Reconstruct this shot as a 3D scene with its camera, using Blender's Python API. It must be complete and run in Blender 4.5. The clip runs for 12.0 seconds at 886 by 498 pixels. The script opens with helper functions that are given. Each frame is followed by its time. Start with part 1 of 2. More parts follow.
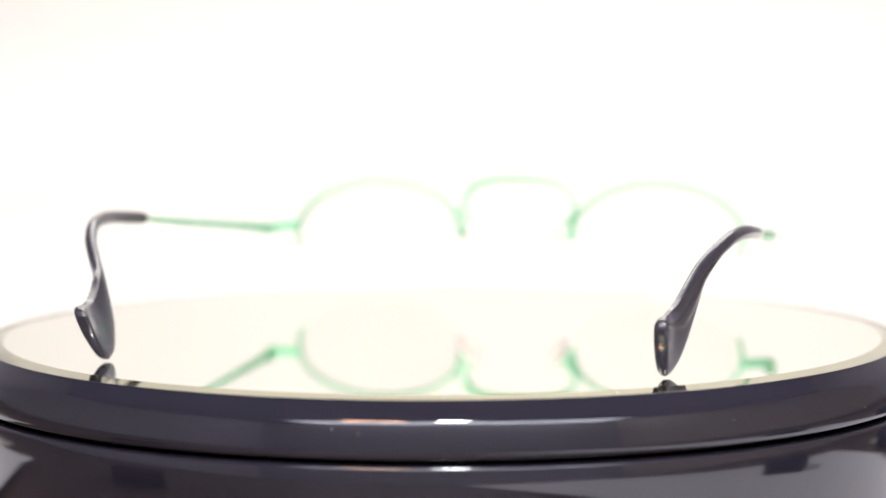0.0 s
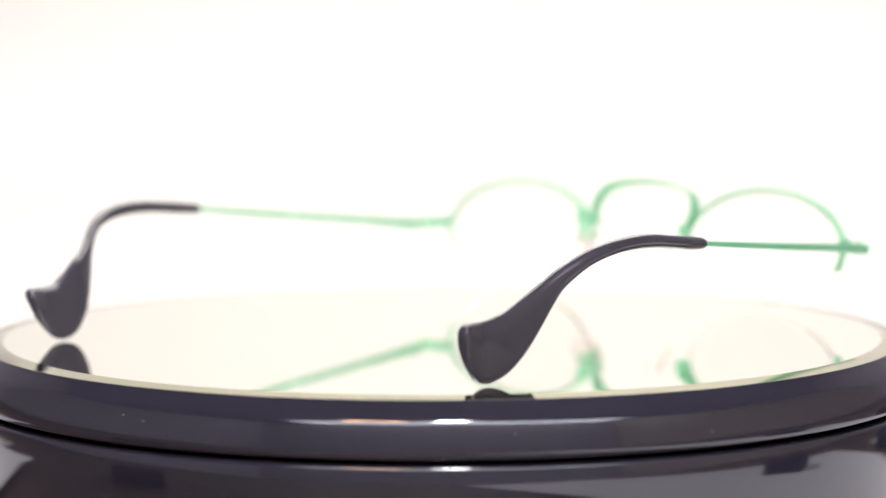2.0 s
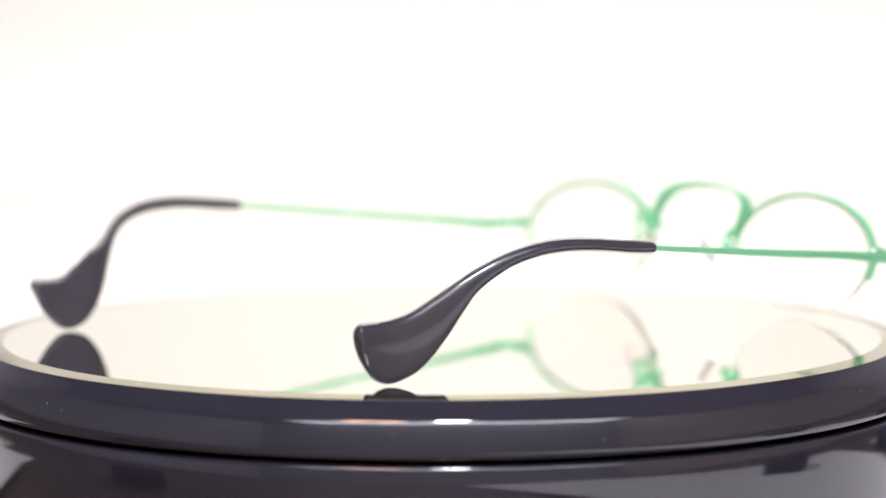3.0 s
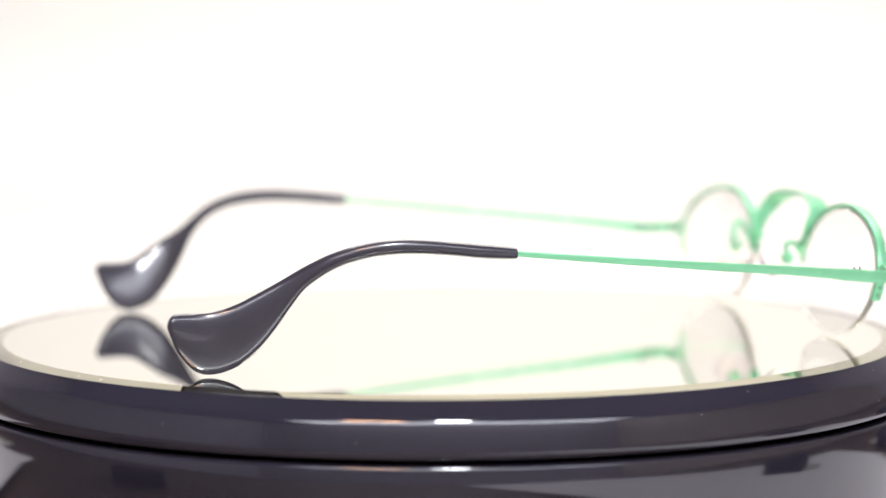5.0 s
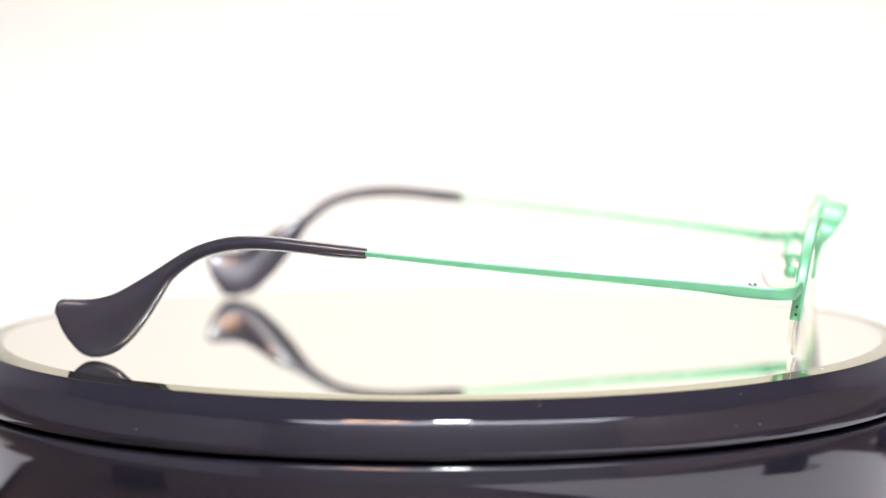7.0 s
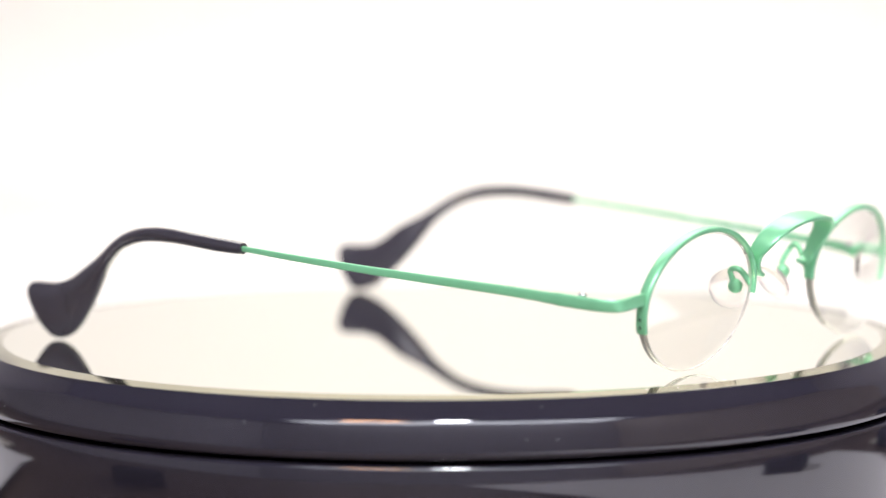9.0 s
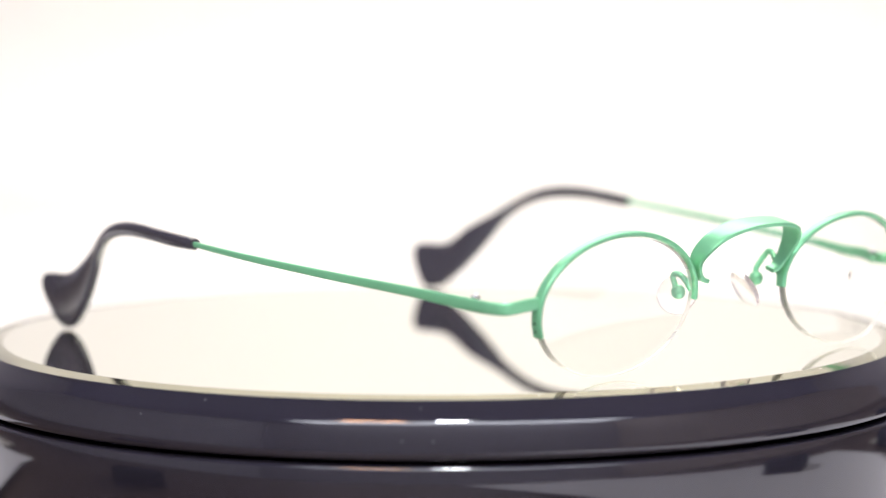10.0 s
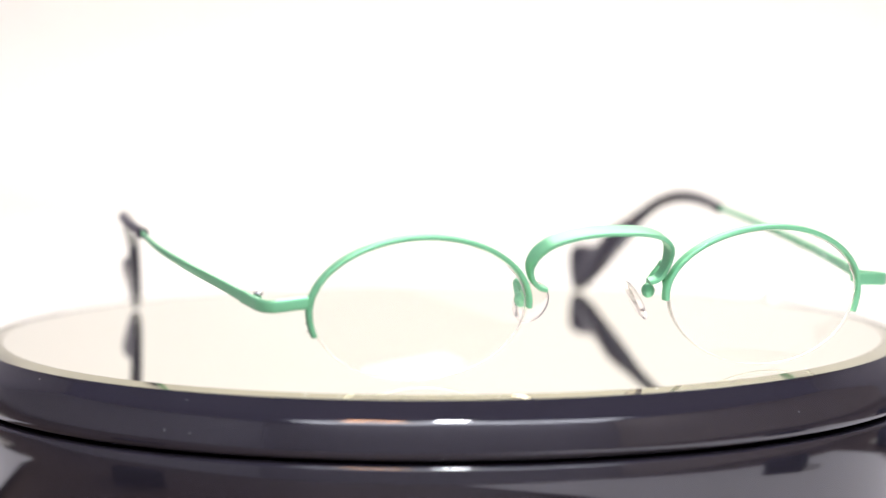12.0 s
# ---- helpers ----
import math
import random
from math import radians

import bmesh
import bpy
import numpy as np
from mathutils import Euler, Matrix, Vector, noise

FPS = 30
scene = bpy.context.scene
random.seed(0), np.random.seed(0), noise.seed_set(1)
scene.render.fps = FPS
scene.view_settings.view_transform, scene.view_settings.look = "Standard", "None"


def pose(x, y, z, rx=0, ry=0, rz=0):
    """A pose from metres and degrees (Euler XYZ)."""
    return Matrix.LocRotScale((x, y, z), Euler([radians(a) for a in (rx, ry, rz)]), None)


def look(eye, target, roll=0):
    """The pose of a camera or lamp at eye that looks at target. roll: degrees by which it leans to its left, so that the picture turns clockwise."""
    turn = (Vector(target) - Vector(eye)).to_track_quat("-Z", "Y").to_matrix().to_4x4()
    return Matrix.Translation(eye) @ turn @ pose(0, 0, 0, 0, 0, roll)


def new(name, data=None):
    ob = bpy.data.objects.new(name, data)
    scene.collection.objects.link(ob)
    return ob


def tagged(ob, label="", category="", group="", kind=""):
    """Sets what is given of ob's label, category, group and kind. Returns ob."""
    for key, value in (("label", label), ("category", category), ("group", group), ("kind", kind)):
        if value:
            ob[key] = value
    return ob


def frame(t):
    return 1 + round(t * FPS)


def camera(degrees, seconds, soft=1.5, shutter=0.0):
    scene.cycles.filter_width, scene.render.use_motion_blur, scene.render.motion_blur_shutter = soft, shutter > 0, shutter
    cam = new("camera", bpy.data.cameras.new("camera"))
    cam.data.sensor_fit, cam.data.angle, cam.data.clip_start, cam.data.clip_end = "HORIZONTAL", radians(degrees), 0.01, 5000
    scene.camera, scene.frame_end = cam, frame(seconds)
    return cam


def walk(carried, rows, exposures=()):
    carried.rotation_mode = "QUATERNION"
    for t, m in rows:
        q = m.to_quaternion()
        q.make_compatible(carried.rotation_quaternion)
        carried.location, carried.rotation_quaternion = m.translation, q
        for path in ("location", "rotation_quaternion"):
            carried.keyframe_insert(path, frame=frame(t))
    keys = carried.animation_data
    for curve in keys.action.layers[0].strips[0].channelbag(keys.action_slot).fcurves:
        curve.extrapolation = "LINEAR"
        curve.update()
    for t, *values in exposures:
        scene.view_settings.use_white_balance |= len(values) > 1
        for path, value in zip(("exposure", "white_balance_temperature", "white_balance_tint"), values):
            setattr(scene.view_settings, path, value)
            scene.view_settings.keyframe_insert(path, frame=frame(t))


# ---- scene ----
R = 0.1  # radius of the turntable's top, in metres; the glasses' numbers below are in this unit
LENS_DEG = 20.366
cam = camera(LENS_DEG, 12.0, soft=1.5)
EYE = Vector((0, -0.5243, 0.06438))
AIM = EYE + Vector((-0.003529, 0.995979, -0.089520))
walk(cam, [(0, look(EYE, AIM, -0.225)), (12, look(EYE, AIM, -0.225))])
cam.data.dof.use_dof = True
cam.data.dof.focus_distance = 0.464
cam.data.dof.aperture_fstop = 9.0

# turn of the plate, seconds and degrees
TURN = [(0, 77.85), (1, 65.65), (2, 53.8), (3, 41.6), (5, 16.6), (6, 4.05), (7, -7.95), (9, -31.2), (10, -43.6), (11, -56.4),
        (12, -69.2)]
CENTRE = (-0.0021, -0.0009)  # the turntable's middle; the glasses stand a little off it

# ---------------------------------------------------------------- light
world = bpy.data.worlds.new("world")
scene.world = world
world.use_nodes = True
world.node_tree.nodes["Background"].inputs[0].default_value = (1.0, 0.97, 0.94, 1)
world.node_tree.nodes["Background"].inputs[1].default_value = 0.3
scene.view_settings.exposure = 0.0


def area(name, eye, target, sx, sy, watts, colour):
    data = bpy.data.lights.new(name, "AREA")
    data.shape, data.size, data.size_y, data.energy, data.color = "RECTANGLE", sx, sy, watts, colour
    ob = new(name, data)
    ob.matrix_world = look(eye, target)
    return ob


area("softbox_light_top", (0.10, 0.58, 0.75), (0.10, 0.60, 0.0), 0.84, 0.86, 10.9, (1.0, 0.955, 0.905))
area("lamp_light_front", (0.05, -1.06, 1.25), (0, 0.1, 0.0), 0.15, 0.15, 17.0, (0.93, 0.96, 1.0))
area("lamp_light_warm", (-0.36, -1.06, 1.23), (0, 0.1, 0.0), 0.34, 0.08, 5.0, (1.0, 0.52, 0.27))
# Unseen fill lamp high behind the camera, added to brighten the front.
area("fill_light_front", (0.25, -2.25, 1.94), (0.25, -1.9, 0.0), 3.8, 1.1, 88.0, (0.88, 0.90, 1.0))


# ---------------------------------------------------------------- materials
def material(name, colour, rough=0.5, metal=0.0, vary=0.15, scale=60.0, bump=0.0, fine=900.0, coat=0.0, rough_vary=0.1, **more):
    m = bpy.data.materials.new(name)
    m.use_nodes = True
    nt = m.node_tree
    b = nt.nodes["Principled BSDF"]
    b.inputs["Metallic"].default_value = metal
    b.inputs["Coat Weight"].default_value = coat
    b.inputs["Coat Roughness"].default_value = 0.08
    for key, value in more.items():
        b.inputs[key.replace("_", " ")].default_value = value
    tc = nt.nodes.new("ShaderNodeTexCoord")
    big, small = nt.nodes.new("ShaderNodeTexNoise"), nt.nodes.new("ShaderNodeTexNoise")
    for n, s in ((big, scale), (small, fine)):
        n.inputs["Scale"].default_value = s
        n.inputs["Detail"].default_value = 4
        nt.links.new(tc.outputs["Object"], n.inputs["Vector"])
    mix = nt.nodes.new("ShaderNodeMix")
    mix.data_type, mix.blend_type = "RGBA", "MULTIPLY"
    mix.inputs[6].default_value = (*colour, 1)
    ramp = nt.nodes.new("ShaderNodeMapRange")
    ramp.inputs[1].default_value, ramp.inputs[2].default_value = 0.3, 0.7
    ramp.inputs[3].default_value, ramp.inputs[4].default_value = 1 - vary, 1.0
    add = nt.nodes.new("ShaderNodeMath")
    add.operation, add.inputs[1].default_value = "MULTIPLY_ADD", 0.65
    half = nt.nodes.new("ShaderNodeMath")
    half.operation, half.inputs[1].default_value = "MULTIPLY", 0.35
    nt.links.new(small.outputs[0], half.inputs[0])
    nt.links.new(big.outputs[0], add.inputs[0])
    nt.links.new(half.outputs[0], add.inputs[2])
    nt.links.new(add.outputs[0], ramp.inputs[0])
    mix.inputs[0].default_value = 1.0
    nt.links.new(ramp.outputs[0], mix.inputs[7])
    nt.links.new(mix.outputs[2], b.inputs["Base Color"])
    rr = nt.nodes.new("ShaderNodeMapRange")
    rr.inputs[3].default_value, rr.inputs[4].default_value = rough * (1 - rough_vary), rough * (1 + rough_vary)
    nt.links.new(big.outputs[0], rr.inputs[0])
    nt.links.new(rr.outputs[0], b.inputs["Roughness"])
    if bump:
        bp = nt.nodes.new("ShaderNodeBump")
        bp.inputs["Strength"].default_value, bp.inputs["Distance"].default_value = bump, 0.0002
        nt.links.new(small.outputs[0], bp.inputs["Height"])
        nt.links.new(bp.outputs[0], b.inputs["Normal"])
    return m


WHITE = material("white_backdrop_paper", (0.700, 0.678, 0.630), 0.85, vary=0.03, scale=3, fine=300, bump=0.1)
WALL = material("room_wall_paint", (0.62, 0.60, 0.64), 0.8, vary=0.08, scale=2, fine=120, bump=0.1)
SHEET = material("loose_white_paper", (0.84, 0.84, 0.89), 0.8, vary=0.04, scale=12, fine=400, bump=0.1)
# Blue put into the unseen ceiling for the sheen on the rim's slope.
CEILING = material("ceiling_reflection_blue", (0.52, 0.54, 0.74), 0.8, vary=0.06, scale=2, fine=120, bump=0.1)
# Warm tint for the east wall alone, giving the rim its brownish reflection.
WARM = material("warm_reflection_tint", (0.70, 0.60, 0.53), 0.8, vary=0.1, scale=2, fine=120, bump=0.1)
WOOD = material("dark_brown_wood", (0.120, 0.086, 0.074), 0.5, vary=0.45, scale=14, fine=160, bump=0.2)
MIRROR = material("silvered_mirror", (0.84, 0.85, 0.775), 0.004, 1.0, vary=0.015, scale=20)
BEVEL = material("bevelled_mirror_edge", (0.38, 0.37, 0.24), 0.05, 1.0, vary=0.12, scale=90, fine=1500, rough_vary=0.4)
BLACK = material("black_gloss_plastic", (0.019, 0.017, 0.025), 0.075, vary=0.3, scale=40, fine=2500, bump=0.02, rough_vary=0.35, IOR=1.8)
NAVY = material("navy_felt", (0.022, 0.024, 0.045), 0.8, vary=0.25, scale=60, fine=900, bump=0.2)
GROOVE = material("hole_shade_black", (0.008, 0.008, 0.009), 0.6, vary=0.2)
GREEN = material("green_satin_lacquer", (0.23, 0.64, 0.345), 0.38, 0.38, vary=0.10, scale=300, fine=4000, coat=0.22)
TIP = material("black_acetate_tip", (0.040, 0.037, 0.047), 0.25, vary=0.18, scale=150, fine=3000, bump=0.02, rough_vary=0.12, coat=0.6)
SILICONE = material("clear_silicone_pad", (1.0, 0.95, 0.925), 0.16, vary=0.03, scale=200, Transmission_Weight=0.92, IOR=1.12)
CORD = material("clear_nylon_cord", (0.97, 0.955, 0.87), 0.25, vary=0.05, scale=200, Transmission_Weight=0.85, IOR=1.12)
EDGE = material("ground_lens_edge", (0.95, 0.93, 0.84), 0.6, vary=0.05, scale=300, Transmission_Weight=0.8, IOR=1.1)
STEEL = material("steel_screw", (0.62, 0.63, 0.62), 0.22, 1.0, vary=0.15, scale=500)
PRINT = material("pale_print", (0.42, 0.72, 0.52), 0.5, vary=0.05)
FLECK = material("grey_dust_fleck", (0.42, 0.41, 0.42), 0.6, vary=0.2)
CHIP = material("chipped_glass", (0.9, 0.9, 0.86), 0.35, vary=0.2, scale=900)


def glass_material():
    m = bpy.data.materials.new("clear_lens")
    m.use_nodes = True
    b = m.node_tree.nodes["Principled BSDF"]
    b.inputs["Base Color"].default_value = (1.0, 1.0, 0.985, 1)
    b.inputs["Transmission Weight"].default_value = 1
    b.inputs["Roughness"].default_value = 0.0
    b.inputs["IOR"].default_value = 1.42
    return m


GLASS = glass_material()


# ---------------------------------------------------------------- mesh helpers
def link(name, verts, faces, mat, parent=None, smooth=True):
    me = bpy.data.meshes.new(name)
    me.from_pydata([tuple(v) for v in verts], [], faces)
    bm = bmesh.new()
    bm.from_mesh(me)
    bmesh.ops.recalc_face_normals(bm, faces=bm.faces)
    for e in bm.edges:
        if len(e.link_faces) == 2 and e.calc_face_angle(0) > 0.8:
            e.smooth = False
    bm.to_mesh(me)
    bm.free()
    me.materials.append(mat)
    me.polygons.foreach_set("use_smooth", [smooth] * len(me.polygons))
    ob = new(name, me)
    ob.parent = parent
    return ob


def part(name, geo, mat, parent, label="", smooth=True):
    ob = link(name, geo[0], geo[1], mat, parent, smooth)
    return tagged(ob, label) if label else ob


def lathe(profile, n=240, closed=False):
    """A profile of (radius, height) turned round the z axis."""
    verts, faces, k = [], [], len(profile)
    for i in range(n):
        a = 2 * math.pi * i / n
        verts += [(r * math.cos(a), r * math.sin(a), z) for r, z in profile]
    for i in range(n):
        j = (i + 1) % n
        for q in range(k if closed else k - 1):
            w = (q + 1) % k
            faces.append((i * k + q, j * k + q, j * k + w, i * k + w))
    return verts, faces


def spline(points, n):
    """n points along a Catmull-Rom curve through rows of numbers."""
    p = np.array(points, float)
    p = np.vstack([2 * p[0] - p[1], p, 2 * p[-1] - p[-2]])
    out = []
    for u in np.linspace(0, len(points) - 1 - 1e-9, n):
        i, f = int(u), u - int(u)
        a, b, c, d = p[i:i + 4]
        out.append(0.5 * (2 * b + (c - a) * f + (2 * a - 5 * b + 4 * c - d) * f * f + (3 * b - 3 * c + d - a) * f ** 3))
    return np.array(out)


def sweep(path, across, width, thick, power=2.6, n=14, loop=False):
    """A bar along path: width along the across direction, thick along the other one; rounded section."""
    path = [Vector(q) for q in path]
    k, verts, faces = len(path), [], []
    for i, q in enumerate(path):
        a, b = (path[i - 1], path[(i + 1) % k]) if loop else (path[max(i - 1, 0)], path[min(i + 1, k - 1)])
        t = (b - a).normalized()
        w = Vector(across[i] if isinstance(across, list) else across)
        w = (w - t * w.dot(t)).normalized()
        o = t.cross(w)
        wi = width[i] if hasattr(width, "__len__") else width
        ti = thick[i] if hasattr(thick, "__len__") else thick
        for j in range(n):
            c, s = math.cos(2 * math.pi * j / n), math.sin(2 * math.pi * j / n)
            e = 2 / power
            verts.append(q + w * (wi / 2 * math.copysign(abs(c) ** e, c)) + o * (ti / 2 * math.copysign(abs(s) ** e, s)))
    for i in range(k if loop else k - 1):
        i2 = (i + 1) % k
        for j in range(n):
            j2 = (j + 1) % n
            faces.append((i * n + j, i * n + j2, i2 * n + j2, i2 * n + j))
    if not loop:
        faces += [tuple(range(n)), tuple(range((k - 1) * n, k * n))]
    return verts, faces


def ball(centre, rx, ry, rz, nu=14, nv=9, m=None):
    verts, faces = [], []
    for i in range(nv + 1):
        a = math.pi * i / nv
        for j in range(nu):
            b = 2 * math.pi * j / nu
            v = Vector((rx * math.sin(a) * math.cos(b), ry * math.sin(a) * math.sin(b), rz * math.cos(a)))
            verts.append(Vector(centre) + (m @ v if m else v))
    for i in range(nv):
        for j in range(nu):
            j2 = (j + 1) % nu
            faces.append((i * nu + j, i * nu + j2, (i + 1) * nu + j2, (i + 1) * nu + j))
    return verts, faces


def box(x0, x1, y0, y1, z0, z1):
    v = [(x, y, z) for x in (x0, x1) for y in (y0, y1) for z in (z0, z1)]
    return v, [(0, 1, 3, 2), (4, 6, 7, 5), (0, 4, 5, 1), (2, 3, 7, 6), (0, 2, 6, 4), (1, 5, 7, 3)]


def scaled(geo, k=R):
    return [Vector(v) * k for v in geo[0]], geo[1]


# ---------------------------------------------------------------- the setting
TABLE_Z = -0.046


def build_setting():
    # white paper sweep: lies on the table and rises behind the turntable
    prof = [(0.070, TABLE_Z + 0.002), (1.0, TABLE_Z + 0.002)]
    for i in range(1, 13):
        a = math.radians(90 * i / 12)
        prof.append((1.0 + 0.12 * math.sin(a), TABLE_Z + 0.002 + 0.12 * (1 - math.cos(a))))
    prof.append((1.12, 0.80))
    verts, faces = [], []
    for x in (-0.358, 0.358):
        for off in (0.0, 0.002):
            for k, (y, z) in enumerate(prof):
                a, b = prof[max(k - 1, 0)], prof[min(k + 1, len(prof) - 1)]
                d = Vector((b[0] - a[0], b[1] - a[1])).normalized()
                verts.append((x, y + d.y * off, z - d.x * off))
    n = len(prof)
    for k in range(n - 1):
        for s in (0, n):
            faces.append((s + k, s + k + 1, 2 * n + s + k + 1, 2 * n + s + k))
        faces.append((k, k + 1, n + k + 1, n + k))
        faces.append((2 * n + k, 2 * n + k + 1, 3 * n + k + 1, 3 * n + k))
    tagged(link("backdrop", verts, faces, WHITE), "seamless white paper backdrop sweeping up behind the turntable", "backdrop", kind="structure")
    tagged(link("table", *box(-1.75, 1.75, -0.8, 1.2, TABLE_Z - 0.03, TABLE_Z), WOOD, smooth=False),
           "dark brown wooden table under the paper sweep", "table", kind="structure")
    # Closed room out of view, added for reflections and bounced light.
    tagged(link("floor", *box(-2.5, 2.5, -3, 1.5, -0.85, -0.8), WALL, smooth=False), "plain grey room floor", "floor", kind="structure")
    tagged(link("ceiling", *box(-2.5, 2.5, -3, 1.5, 2.0, 2.05), CEILING, smooth=False), "plain unseen ceiling, tinted blue for the rim's reflection", "ceiling", kind="structure")
    for name, b in (("wall_south", (-2.5, 2.5, -3.05, -3, -0.8, 2)), ("wall_north", (-2.5, 2.5, 1.5, 1.55, -0.8, 2)),
                    ("wall_west", (-2.55, -2.5, -3, 1.5, -0.8, 2)), ("wall_east", (2.5, 2.55, -3, 1.5, -0.8, 2))):
        tagged(link(name, *box(*b), WARM if name == "wall_east" else WALL, smooth=False), "plain pale room wall added out of view", "wall", kind="structure")


def build_turntable():
    table = tagged(new("turntable"), "round black plastic display turntable with a mirror top", "turntable")
    table.location = (*CENTRE, TABLE_Z + 0.002)
    up = -(TABLE_Z + 0.002)
    base = [(0.0, 0.0), (0.991, 0.0), (0.998, 0.004), (1.003, 0.02)]
    top = up / R - 0.115
    base += [(1.0095, top - 0.06), (1.0095, top - 0.008), (1.0084, top - 0.004), (1.005, top - 0.0014), (0.985, top), (0.94, top + 0.002), (0.0, top + 0.002)]
    part("base", scaled(lathe(base)), BLACK, table, "glossy black moulded base")
    plate = new("platter")
    plate.parent = table
    plate.location = (0, 0, up)
    rim = [(0.91, -0.105), (0.965, -0.1062), (1.001, -0.106), (1.0065, -0.1045), (1.0085, -0.101), (1.0085, -0.094), (1.0070, -0.080),
           (1.0040, -0.060), (1.0010, -0.0465), (0.9988, -0.0408), (0.9965, -0.0366), (0.9937, -0.0330), (0.9903, -0.0294), (0.9865, -0.0257), (0.9820, -0.0213),
           (0.9770, -0.0164), (0.9720, -0.0115), (0.9690, -0.0083), (0.9676, -0.0065), (0.9666, -0.0053), (0.9656, -0.0049), (0.9648, -0.0056), (0.9642, -0.02), (0.91, -0.03)]
    part("rim", scaled(lathe(rim, closed=True)), BLACK, plate, "glossy black rim with a sloping upper edge")
    mirror = [(0.0, -0.0016), (0.5, -0.0016), (0.9, -0.0016), (0.926, -0.0016)]
    part("mirror", scaled(lathe(mirror + [(0.926, -0.02), (0.0, -0.02)])), MIRROR, plate, "clear round mirror with a faint warm tint", smooth=False)
    part("mirror_bevel", scaled(lathe([(0.9263, -0.0016), (0.9632, -0.0067), (0.9632, -0.02), (0.9263, -0.02)], n=360, closed=True)), BEVEL, plate,
         "dull olive bevelled mirror edge")
    # small chips along the bevel and pale flecks on the rim
    for deg, r, long in ((-7.7, 0.926, 0.010), (0.5, 0.927, 0.007), (3.8, 0.935, 0.012), (27.7, 0.921, 0.009), (-31.7, 0.938, 0.008), (-14.4, 0.933, 0.007),
                         (-35.6, 0.936, 0.012), (-24.4, 0.920, 0.010), (-152.5, 0.944, 0.007), (-148.4, 0.945, 0.012), (-167.4, 0.941, 0.006)):
        a = math.radians(deg)
        turn = Matrix.Rotation(a + 0.8 + deg, 3, "Z")
        part("chip", scaled(ball((r * math.cos(a), r * math.sin(a), -0.0016 - max(r - 0.9263, 0) * 0.138), long * 0.36, 0.0013, 0.0006, 8, 5, turn)), CHIP, plate)
    for deg, z, size in ((-178.7, -0.052, 0.004), (-176.0, -0.059, 0.003), (-136.3, -0.06, 0.0025), (-71.8, -0.0157, 0.0035), (-47.1, -0.072, 0.003),
                         (-48.4, -0.0182, 0.003), (-50.2, -0.071, 0.003), (-79.0, -0.046, 0.003), (20.0, -0.06, 0.003), (-115.0, -0.075, 0.003)):
        a = math.radians(deg)
        edge = sorted((h, r) for r, h in rim if r > 0.967 and -0.11 < h)
        r = float(np.interp(z, [h for h, _ in edge], [q for _, q in edge]))
        part("fleck", scaled(ball((r * math.cos(a), r * math.sin(a), z), size * 0.3, size * 0.3, size * 0.45, 8, 5)), FLECK, plate)
    return plate


def build_sheets():
    """Unseen loose white paper on the table, added for pale reflections; edges lifted a little."""
    for x, y, turn, wide, y0, y1, label in ((0.106, 0, -7, 0.29, -0.57, 0.03, "large loose white paper sheet out of view, added for its reflection"),
                                            (-0.250, 0, 5, 0.132, -0.012, 0.12, "small loose white paper sheet out of view, added for a pale reflection")):
        rows = [Vector((wide * i / 16, (y0 + y1) / 2, 0.0035 + 0.001 * (i / 8 - 1) ** 4)) for i in range(17)]
        p = tagged(new("reflected_sheet"), label, "paper", "loose paper sheets")
        p.matrix_world = pose(x, y, TABLE_Z, 0, 0, turn)
        part("sheet", sweep(rows, Vector((0, 1, 0)), y1 - y0, 0.0012, 8, 16), SHEET, p)


def build_blocks():
    """Unseen dark blocks round the turntable, added for the dark squares in its reflections."""
    for x, y, wide, deep, tall, turn, lift in ((-0.205, -0.135, 0.052, 0.046, 0.022, 24, 0.0), (0.226, -0.094, 0.046, 0.042, 0.020, 8, 0.0040), (0.236, 0.062, 0.044, 0.042, 0.018, -28, 0.0048)):
        w = tagged(new("reflected_block"), "small flat navy block out of view, added for its reflection", "weight", "weights on the paper")
        w.matrix_world = pose(x, y, TABLE_Z + lift, 0, 0, turn)
        rows = [Vector((0, 0, 0)), Vector((0, 0, 0.001)), Vector((0, 0, tall - 0.001)), Vector((0, 0, tall))]
        part("block", sweep(rows, Vector((1, 0, 0)), [wide - 0.002, wide, wide, wide - 0.002], [deep - 0.002, deep, deep, deep - 0.002], 9, 28), NAVY, w)


# ---------------------------------------------------------------- the glasses
# the lens ovals of either side: centre off the middle, height, half width, upper and lower half height
OVAL = {-1: (0.344, 0.1405, 0.2031, 0.1247, 0.1370), 1: (0.344, 0.1425, 0.2025, 0.1215, 0.1390)}
# the plane of either lens: distance forward, tilt, wrap and bow
PLANE = {-1: (0.7445, 0.155, -0.056, 0.0), 1: (0.7760, 0.065, -0.022, -0.45)}


def front(y, z, forward=0.0):
    """A point of the slightly wrapped, tilted front."""
    x0, tilt, wrap, bow = PLANE[1 if y > 0 else -1]
    off = abs(y) - 0.343
    return Vector((x0 + tilt * (z - 0.1375) + wrap * off + bow * off * off + forward, y, z))


def oval(side, deg, grow=0.0, forward=0.0):
    """A point of the lens's edge; 0 degrees is the outer end, 90 the top."""
    c, z, wide, up, down = OVAL[side]
    a = math.radians(deg)
    return front(side * (c + (wide + grow) * math.cos(a)), z + ((up if math.sin(a) > 0 else down) + grow) * math.sin(a), forward)


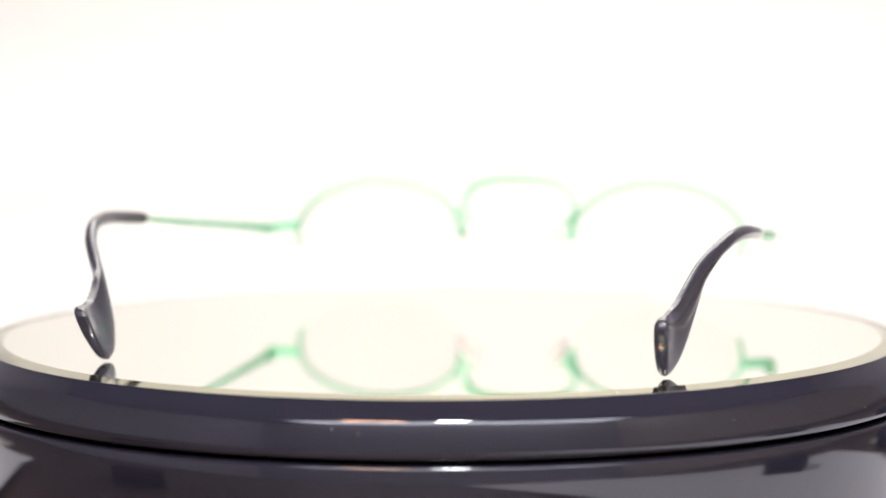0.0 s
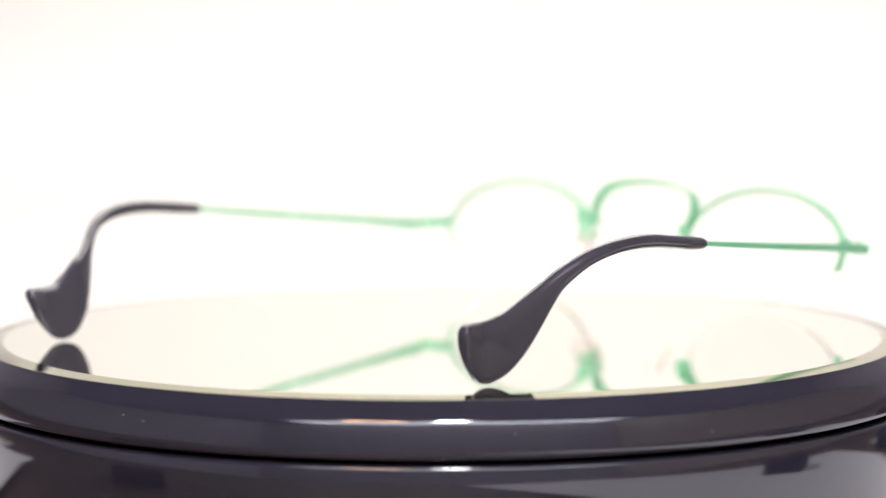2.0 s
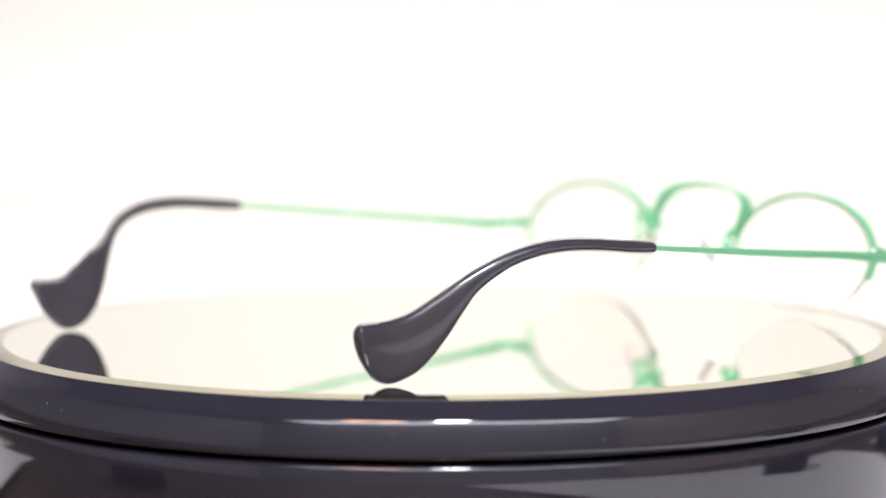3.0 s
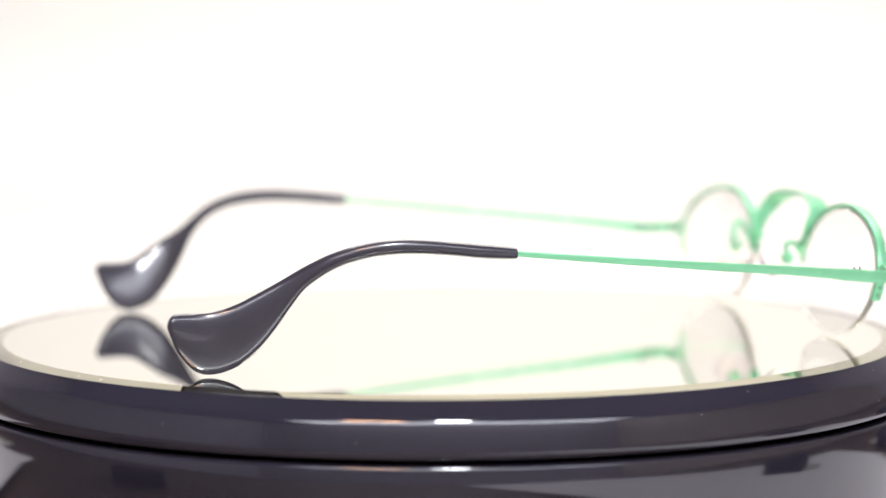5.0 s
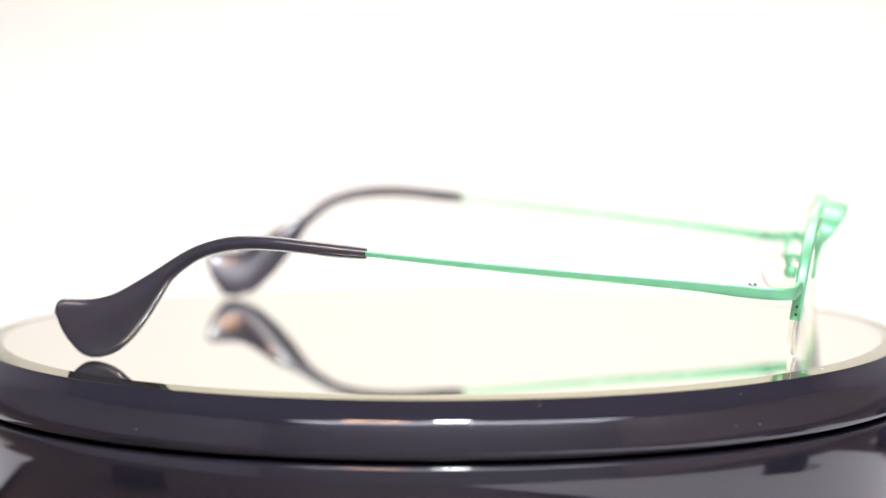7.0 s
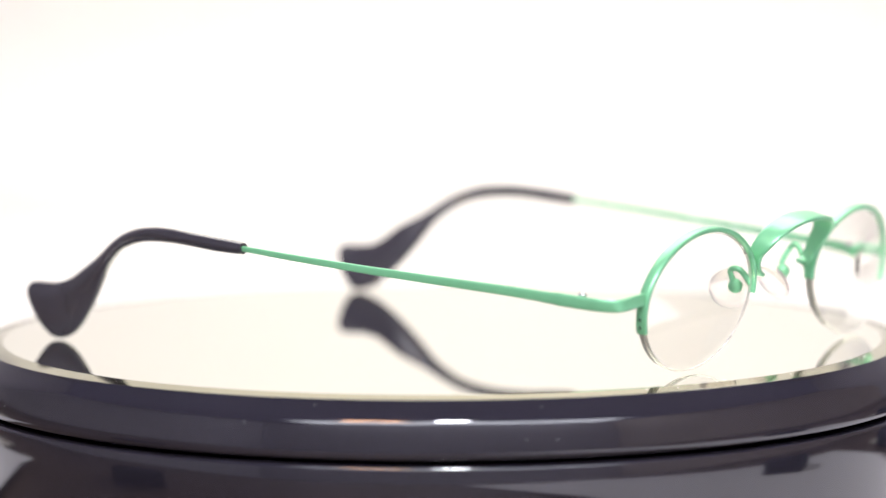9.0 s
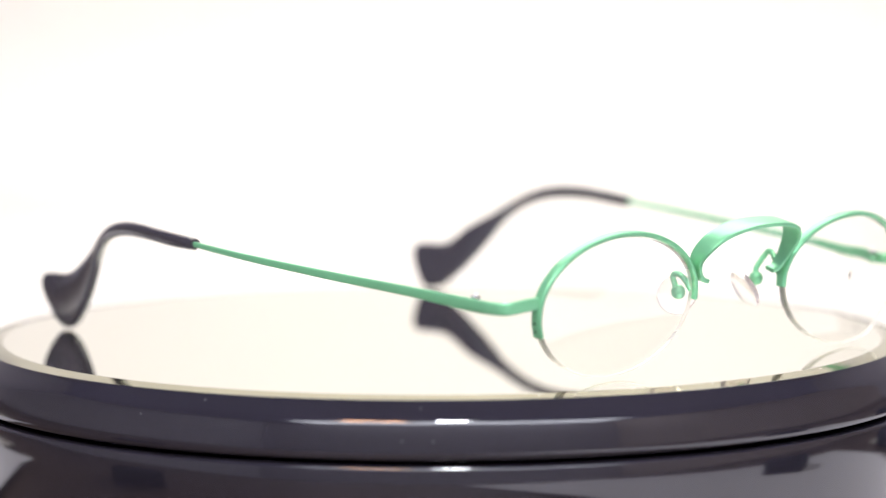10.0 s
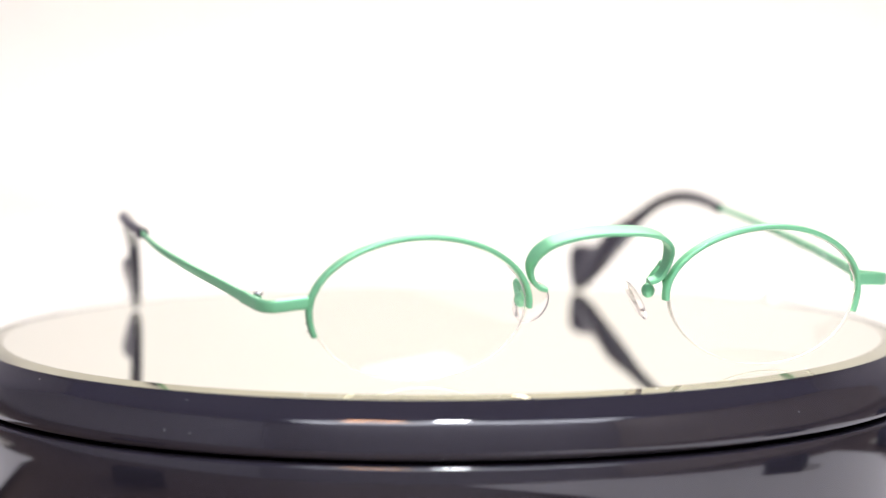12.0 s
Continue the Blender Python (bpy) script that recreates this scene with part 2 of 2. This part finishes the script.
def lens_geo(side):
    n, rings = 72, 7
    verts, faces = [], []
    for back in (0.004, -0.011):
        for k in range(rings):
            g = k / (rings - 1)
            for i in range(n):
                c, e = front(side * OVAL[side][0], OVAL[side][1]), oval(side, 360 * i / n, -0.003)
                verts.append(c.lerp(e, g) + Vector((back + 0.004 * (1 - g * g), 0, 0)))
    m = rings * n
    for s in (0, m):
        for k in range(rings - 1):
            for i in range(n):
                j = (i + 1) % n
                if k:
                    faces.append((s + k * n + i, s + k * n + j, s + (k + 1) * n + j, s + (k + 1) * n + i))
                else:
                    faces.append((s + i, s + n + j, s + n + i))
    e = (rings - 1) * n
    for i in range(n):
        j = (i + 1) % n
        faces.append((e + i, e + j, m + e + j, m + e + i))
    return verts, faces


def ground_edge(ob):
    """The lens's narrow outer face is matt."""
    ob.data.materials.append(EDGE)
    for f in ob.data.polygons:
        if abs(f.normal.x) < 0.5:
            f.material_index, f.use_smooth = 1, False
    return ob


def temple_path(side):
    rows = [(0.66, 0.632, 0.1535), (0.60, 0.638, 0.160), (0.505, 0.646, 0.170), (0.298, 0.660, 0.188), (0.10, 0.666, 0.206), (-0.08, 0.656, 0.2225)]
    out = []
    for x, y, z in spline(rows, 40):
        back = min(max((0.66 - x) / 0.74, 0), 1)
        if side > 0:
            y, z, x = y - 0.028 + 0.045 * back, z + 0.013 * back, x + 0.012
        out.append(Vector((x, side * y, z)))
    return out


def tip_geo(side):
    # stations from the sleeve's mouth to the paddle's end: x, upper edge, lower edge
    rows = [(-0.071, 0.2315, 0.2135), (-0.076, 0.2345, 0.2105), (-0.135, 0.241, 0.214), (-0.188, 0.2465, 0.220), (-0.242, 0.252, 0.2245),
            (-0.296, 0.253, 0.225), (-0.35, 0.246, 0.2185), (-0.405, 0.2275, 0.200), (-0.461, 0.1985, 0.163), (-0.49, 0.182, 0.128),
            (-0.518, 0.166, 0.086), (-0.547, 0.150, 0.047), (-0.576, 0.1345, 0.020), (-0.604, 0.124, 0.0065), (-0.632, 0.118, 0.0015),
            (-0.657, 0.117, 0.0075), (-0.68, 0.1175, 0.029), (-0.695, 0.1165, 0.052), (-0.704, 0.111, 0.075), (-0.709, 0.100, 0.088)]
    # how the tip bends inward, its distance from the middle at each x, for either side
    bend_x, bend = [], []
    for values in ((0.656, 0.657, 0.649, 0.628, 0.604, 0.581, 0.562, 0.545, 0.541), (0.670, 0.682, 0.686, 0.680, 0.664, 0.637, 0.594, 0.580, 0.583)):
        fine = spline(list(zip((0.07, 0.15, 0.25, 0.35, 0.42, 0.48, 0.55, 0.63, 0.715), values)), 80)
        bend_x, bend = fine[:, 0], bend + [fine[:, 1]]
    n, verts, faces = 18, [], []
    st = spline(rows, 96)
    for x, zt, zb in st:
        if side > 0:
            zt -= 0.013 * min(max((-0.55 - x) / 0.06, 0), 1)
            sag = 0.0055 * math.exp(-((x + 0.31) / 0.11) ** 2)
            zt, zb = zt - sag, zb - sag
        else:
            zt += 0.006 * math.exp(-((x + 0.47) / 0.09) ** 2)
        g = min(max((-0.40 - x) / 0.2, 0), 1)
        half = 0.0130 + 0.001 * g
        power = 2.0 + 0.9 * g
        y, lean = float(np.interp(-x, bend_x, bend[0] if side < 0 else bend[1])), 0.03 if side < 0 else 0.38
        if side < 0:
            y -= 0.045 * (zt - zb) * g
        if x < -0.70:
            half *= math.sqrt(max(1 - ((-0.70 - x) / 0.0105) ** 2, 0.05))
        if side > 0:
            x2, z2 = -0.069 + (x + 0.0735) * 0.960 + 0.012 * math.exp(-((x + 0.5) / 0.06) ** 2), 1.062
        else:
            x2, z2 = x + 0.006 * math.exp(-((x + 0.5) / 0.06) ** 2), 1.0
        zc, zh = (zt + zb) / 2 * z2, (zt - zb) / 2 * z2
        for j in range(n):
            c, s = math.cos(2 * math.pi * j / n), math.sin(2 * math.pi * j / n)
            # the paddle leans a little
            dz = zh * math.copysign(abs(s) ** (2 / power), s)
            dy = half * math.copysign(abs(c) ** (2 / power), c)
            verts.append((x2, side * (y + dy + lean * g * dz), zc + dz))
    k = len(st)
    for i in range(k - 1):
        for j in range(n):
            j2 = (j + 1) % n
            faces.append((i * n + j, i * n + j2, (i + 1) * n + j2, (i + 1) * n + j))
    faces += [tuple(range(n)), tuple(range((k - 1) * n, k * n))]
    return verts, faces


def build_glasses():
    g = tagged(new("eyeglasses"), "green metal half-rim oval eyeglasses with black paddle temple tips", "eyeglasses")
    for side in (-1, 1):
        # upper half rim
        degs = np.linspace(-19, 183, 60)
        path = [oval(side, d, 0.004) for d in degs]
        part("rim", scaled(sweep(path, Vector((1, 0, -0.14)), 0.0215, 0.0105, 3.2)), GREEN, g)
        ground_edge(part("lens", scaled(lens_geo(side)), GLASS, g, "clear oval lens")).visible_shadow = False
        degs = np.linspace(185, 340, 50)
        part("nylon_cord", scaled(sweep([oval(side, d, -0.001) for d in degs], Vector((1, 0, 0)), 0.005, 0.0024, 2)), CORD, g,
             "pale clear nylon cord under the lens")
        # Thread holes: flat near-black beads whose colour gives the shade inside.
        for d in (-8, -14):
            hole = oval(side, d, 0.0102)
            part("thread_hole_shade", scaled(ball(hole, 0.0024, 0.0006, 0.0026, 10, 6)), GROOVE, g)
        # end piece, bent from the rim to the hinge
        t0 = temple_path(side)[0]
        o = oval(side, 7, 0.006)
        rows = [o, o + Vector((-0.004, side * 0.02, -0.001)), Vector((o.x - 0.016, side * (abs(t0.y) - 0.018), t0.z - 0.003)),
                Vector((o.x - 0.045, side * (abs(t0.y) - 0.003), t0.z - 0.002)), t0]
        if side > 0:
            rows = [o, o + Vector((-0.006, 0.030, -0.002)), Vector((o.x - 0.014, 0.612, t0.z)), Vector((o.x - 0.032, 0.624, t0.z)), Vector((o.x - 0.058, 0.616, t0.z)), t0]
        part("end_piece", scaled(sweep(list(spline(rows, 24)), Vector((0, 0, 1)), 0.024, 0.011, 4)), GREEN, g)
        # temple bar, thinner towards the tip
        path = temple_path(side)
        k = len(path)
        width = [0.0240 if i < 8 else 0.0215 - 0.0110 * (i - 8) / (k - 9) for i in range(k)]
        thick = [0.0105 if i < 8 else 0.0085 - 0.001 * (i - 8) / (k - 9) for i in range(k)]
        bar = part("temple", scaled(sweep(path, Vector((0, 0, 1)), width, thick, 4)), GREEN, g)
        part("temple_tip", scaled(tip_geo(side)), TIP, bar, "smooth black acetate paddle tip")
        if side > 0:
            # plain pale bars where the inner face is printed
            for a, b, up, tall in ((17, 18.4, 0.001, 0.009), (18.8, 20.4, -0.001, 0.005), (21.2, 22.0, 0.001, 0.009), (22.3, 24.4, -0.001, 0.005), (25.2, 26.3, 0.0, 0.009),
                                   (33.0, 33.5, 0.0, 0.008)):
                p = [path[int(u)].lerp(path[int(u) + 1], u % 1) + Vector((0, -0.0044, up)) for u in (43.0 - a, 43.0 - b)]
                part("print_mark", scaled(sweep(p, Vector((0, 0, 1)), tall * 0.8, 0.0012, 4, 8)), PRINT, bar, "pale printed mark")
        # hinge: three knuckles and a screw on the inner face
        h = t0 + Vector((-0.012, -side * 0.0125, 0.001))
        for q, (z0, z1) in enumerate(((-0.0105, -0.004), (-0.0035, 0.0035), (0.004, 0.0105))):
            part("knuckle", scaled(sweep([h + Vector((0, 0, z0)), h + Vector((0, 0, z1))], Vector((1, 0, 0)), 0.013, 0.013, 2, 12)), GREEN, bar)
        part("hinge_screw", scaled(ball(h + Vector((0, 0, 0.0125)), 0.0085, 0.0085, 0.0055)), STEEL, bar, "bright steel hinge screw")
        # nose pad on a looped wire
        mount = Vector((0.7165, -0.1385, 0.1445)) if side < 0 else Vector((0.7086, 0.1263, 0.1485))
        s0 = oval(side, 176, 0.0, -0.008)
        rise = 0.60 if side < 0 else 1.0
        rows = [s0, s0 + Vector((-0.010, side * 0.001, 0.026 * rise)), s0 + Vector((-0.020, side * 0.004, 0.045 * rise)), s0 + Vector((-0.030, side * 0.005, 0.051 * rise)),
                s0 + Vector((-0.040, side * 0.004, 0.042 * rise)), mount + Vector((-0.003, side * 0.005, 0.020 * rise)), mount]
        arm = part("pad_arm", scaled(sweep(list(spline(rows, 40)), Vector((0, 1, 0)), 0.0115, 0.0115, 2, 10)), GREEN, g)
        part("pad_mount", scaled(ball(mount, 0.0145, 0.0125, 0.0145)), GREEN, arm)
        facing = Vector((0.45, -0.75, 0.45)) if side < 0 else Vector((0.31, 0.81, 0.46))
        turn = facing.to_track_quat("Y", "Z").to_matrix()
        centre = Vector((0.692, -0.1075, 0.1349)) if side < 0 else Vector((0.696, 0.1072, 0.1290))
        pad = part("nose_pad", scaled(ball(centre, 0.041, 0.011, 0.041, 24, 14, turn)), SILICONE, g,
                   "clear round silicone nose pad")
        pad.visible_shadow = False
    # saddle bridge: a ribbon, broad on top, ending in a small claw under each joint
    rows = [(-0.105, 0.166, 0.760), (-0.121, 0.171, 0.761), (-0.135, 0.188, 0.764), (-0.1405, 0.211, 0.771), (-0.134, 0.2340, 0.787), (-0.112, 0.2530, 0.799),
            (-0.076, 0.2650, 0.806), (-0.030, 0.2715, 0.810), (0.020, 0.2725, 0.812), (0.070, 0.2690, 0.810), (0.107, 0.2590, 0.804), (0.128, 0.240, 0.793),
            (0.134, 0.214, 0.777), (0.130, 0.190, 0.766), (0.119, 0.176, 0.761), (0.104, 0.171, 0.758)]
    line = spline(rows, 80)
    path = [Vector((x, y, z)) for y, z, x in line]
    width = [0.024 + 0.024 * max(0, min(1, (z - 0.188) / 0.078)) for y, z, x in line]
    across = [Vector((1, 0, -0.26)) for _ in line]
    part("bridge", scaled(sweep(path, across, width, 0.0095, 5)), GREEN, g, "arched green saddle bridge, broad on top")
    return g


build_setting()
plate = build_turntable()
glasses = build_glasses()
build_blocks()
build_sheets()


def motions():
    walk(plate, [(t, pose(0, 0, -TABLE_Z - 0.002, 0, 0, a)) for t, a in TURN])
    walk(glasses, [(t, pose(0, 0, 0, 0, 0, a)) for t, a in TURN])


motions()
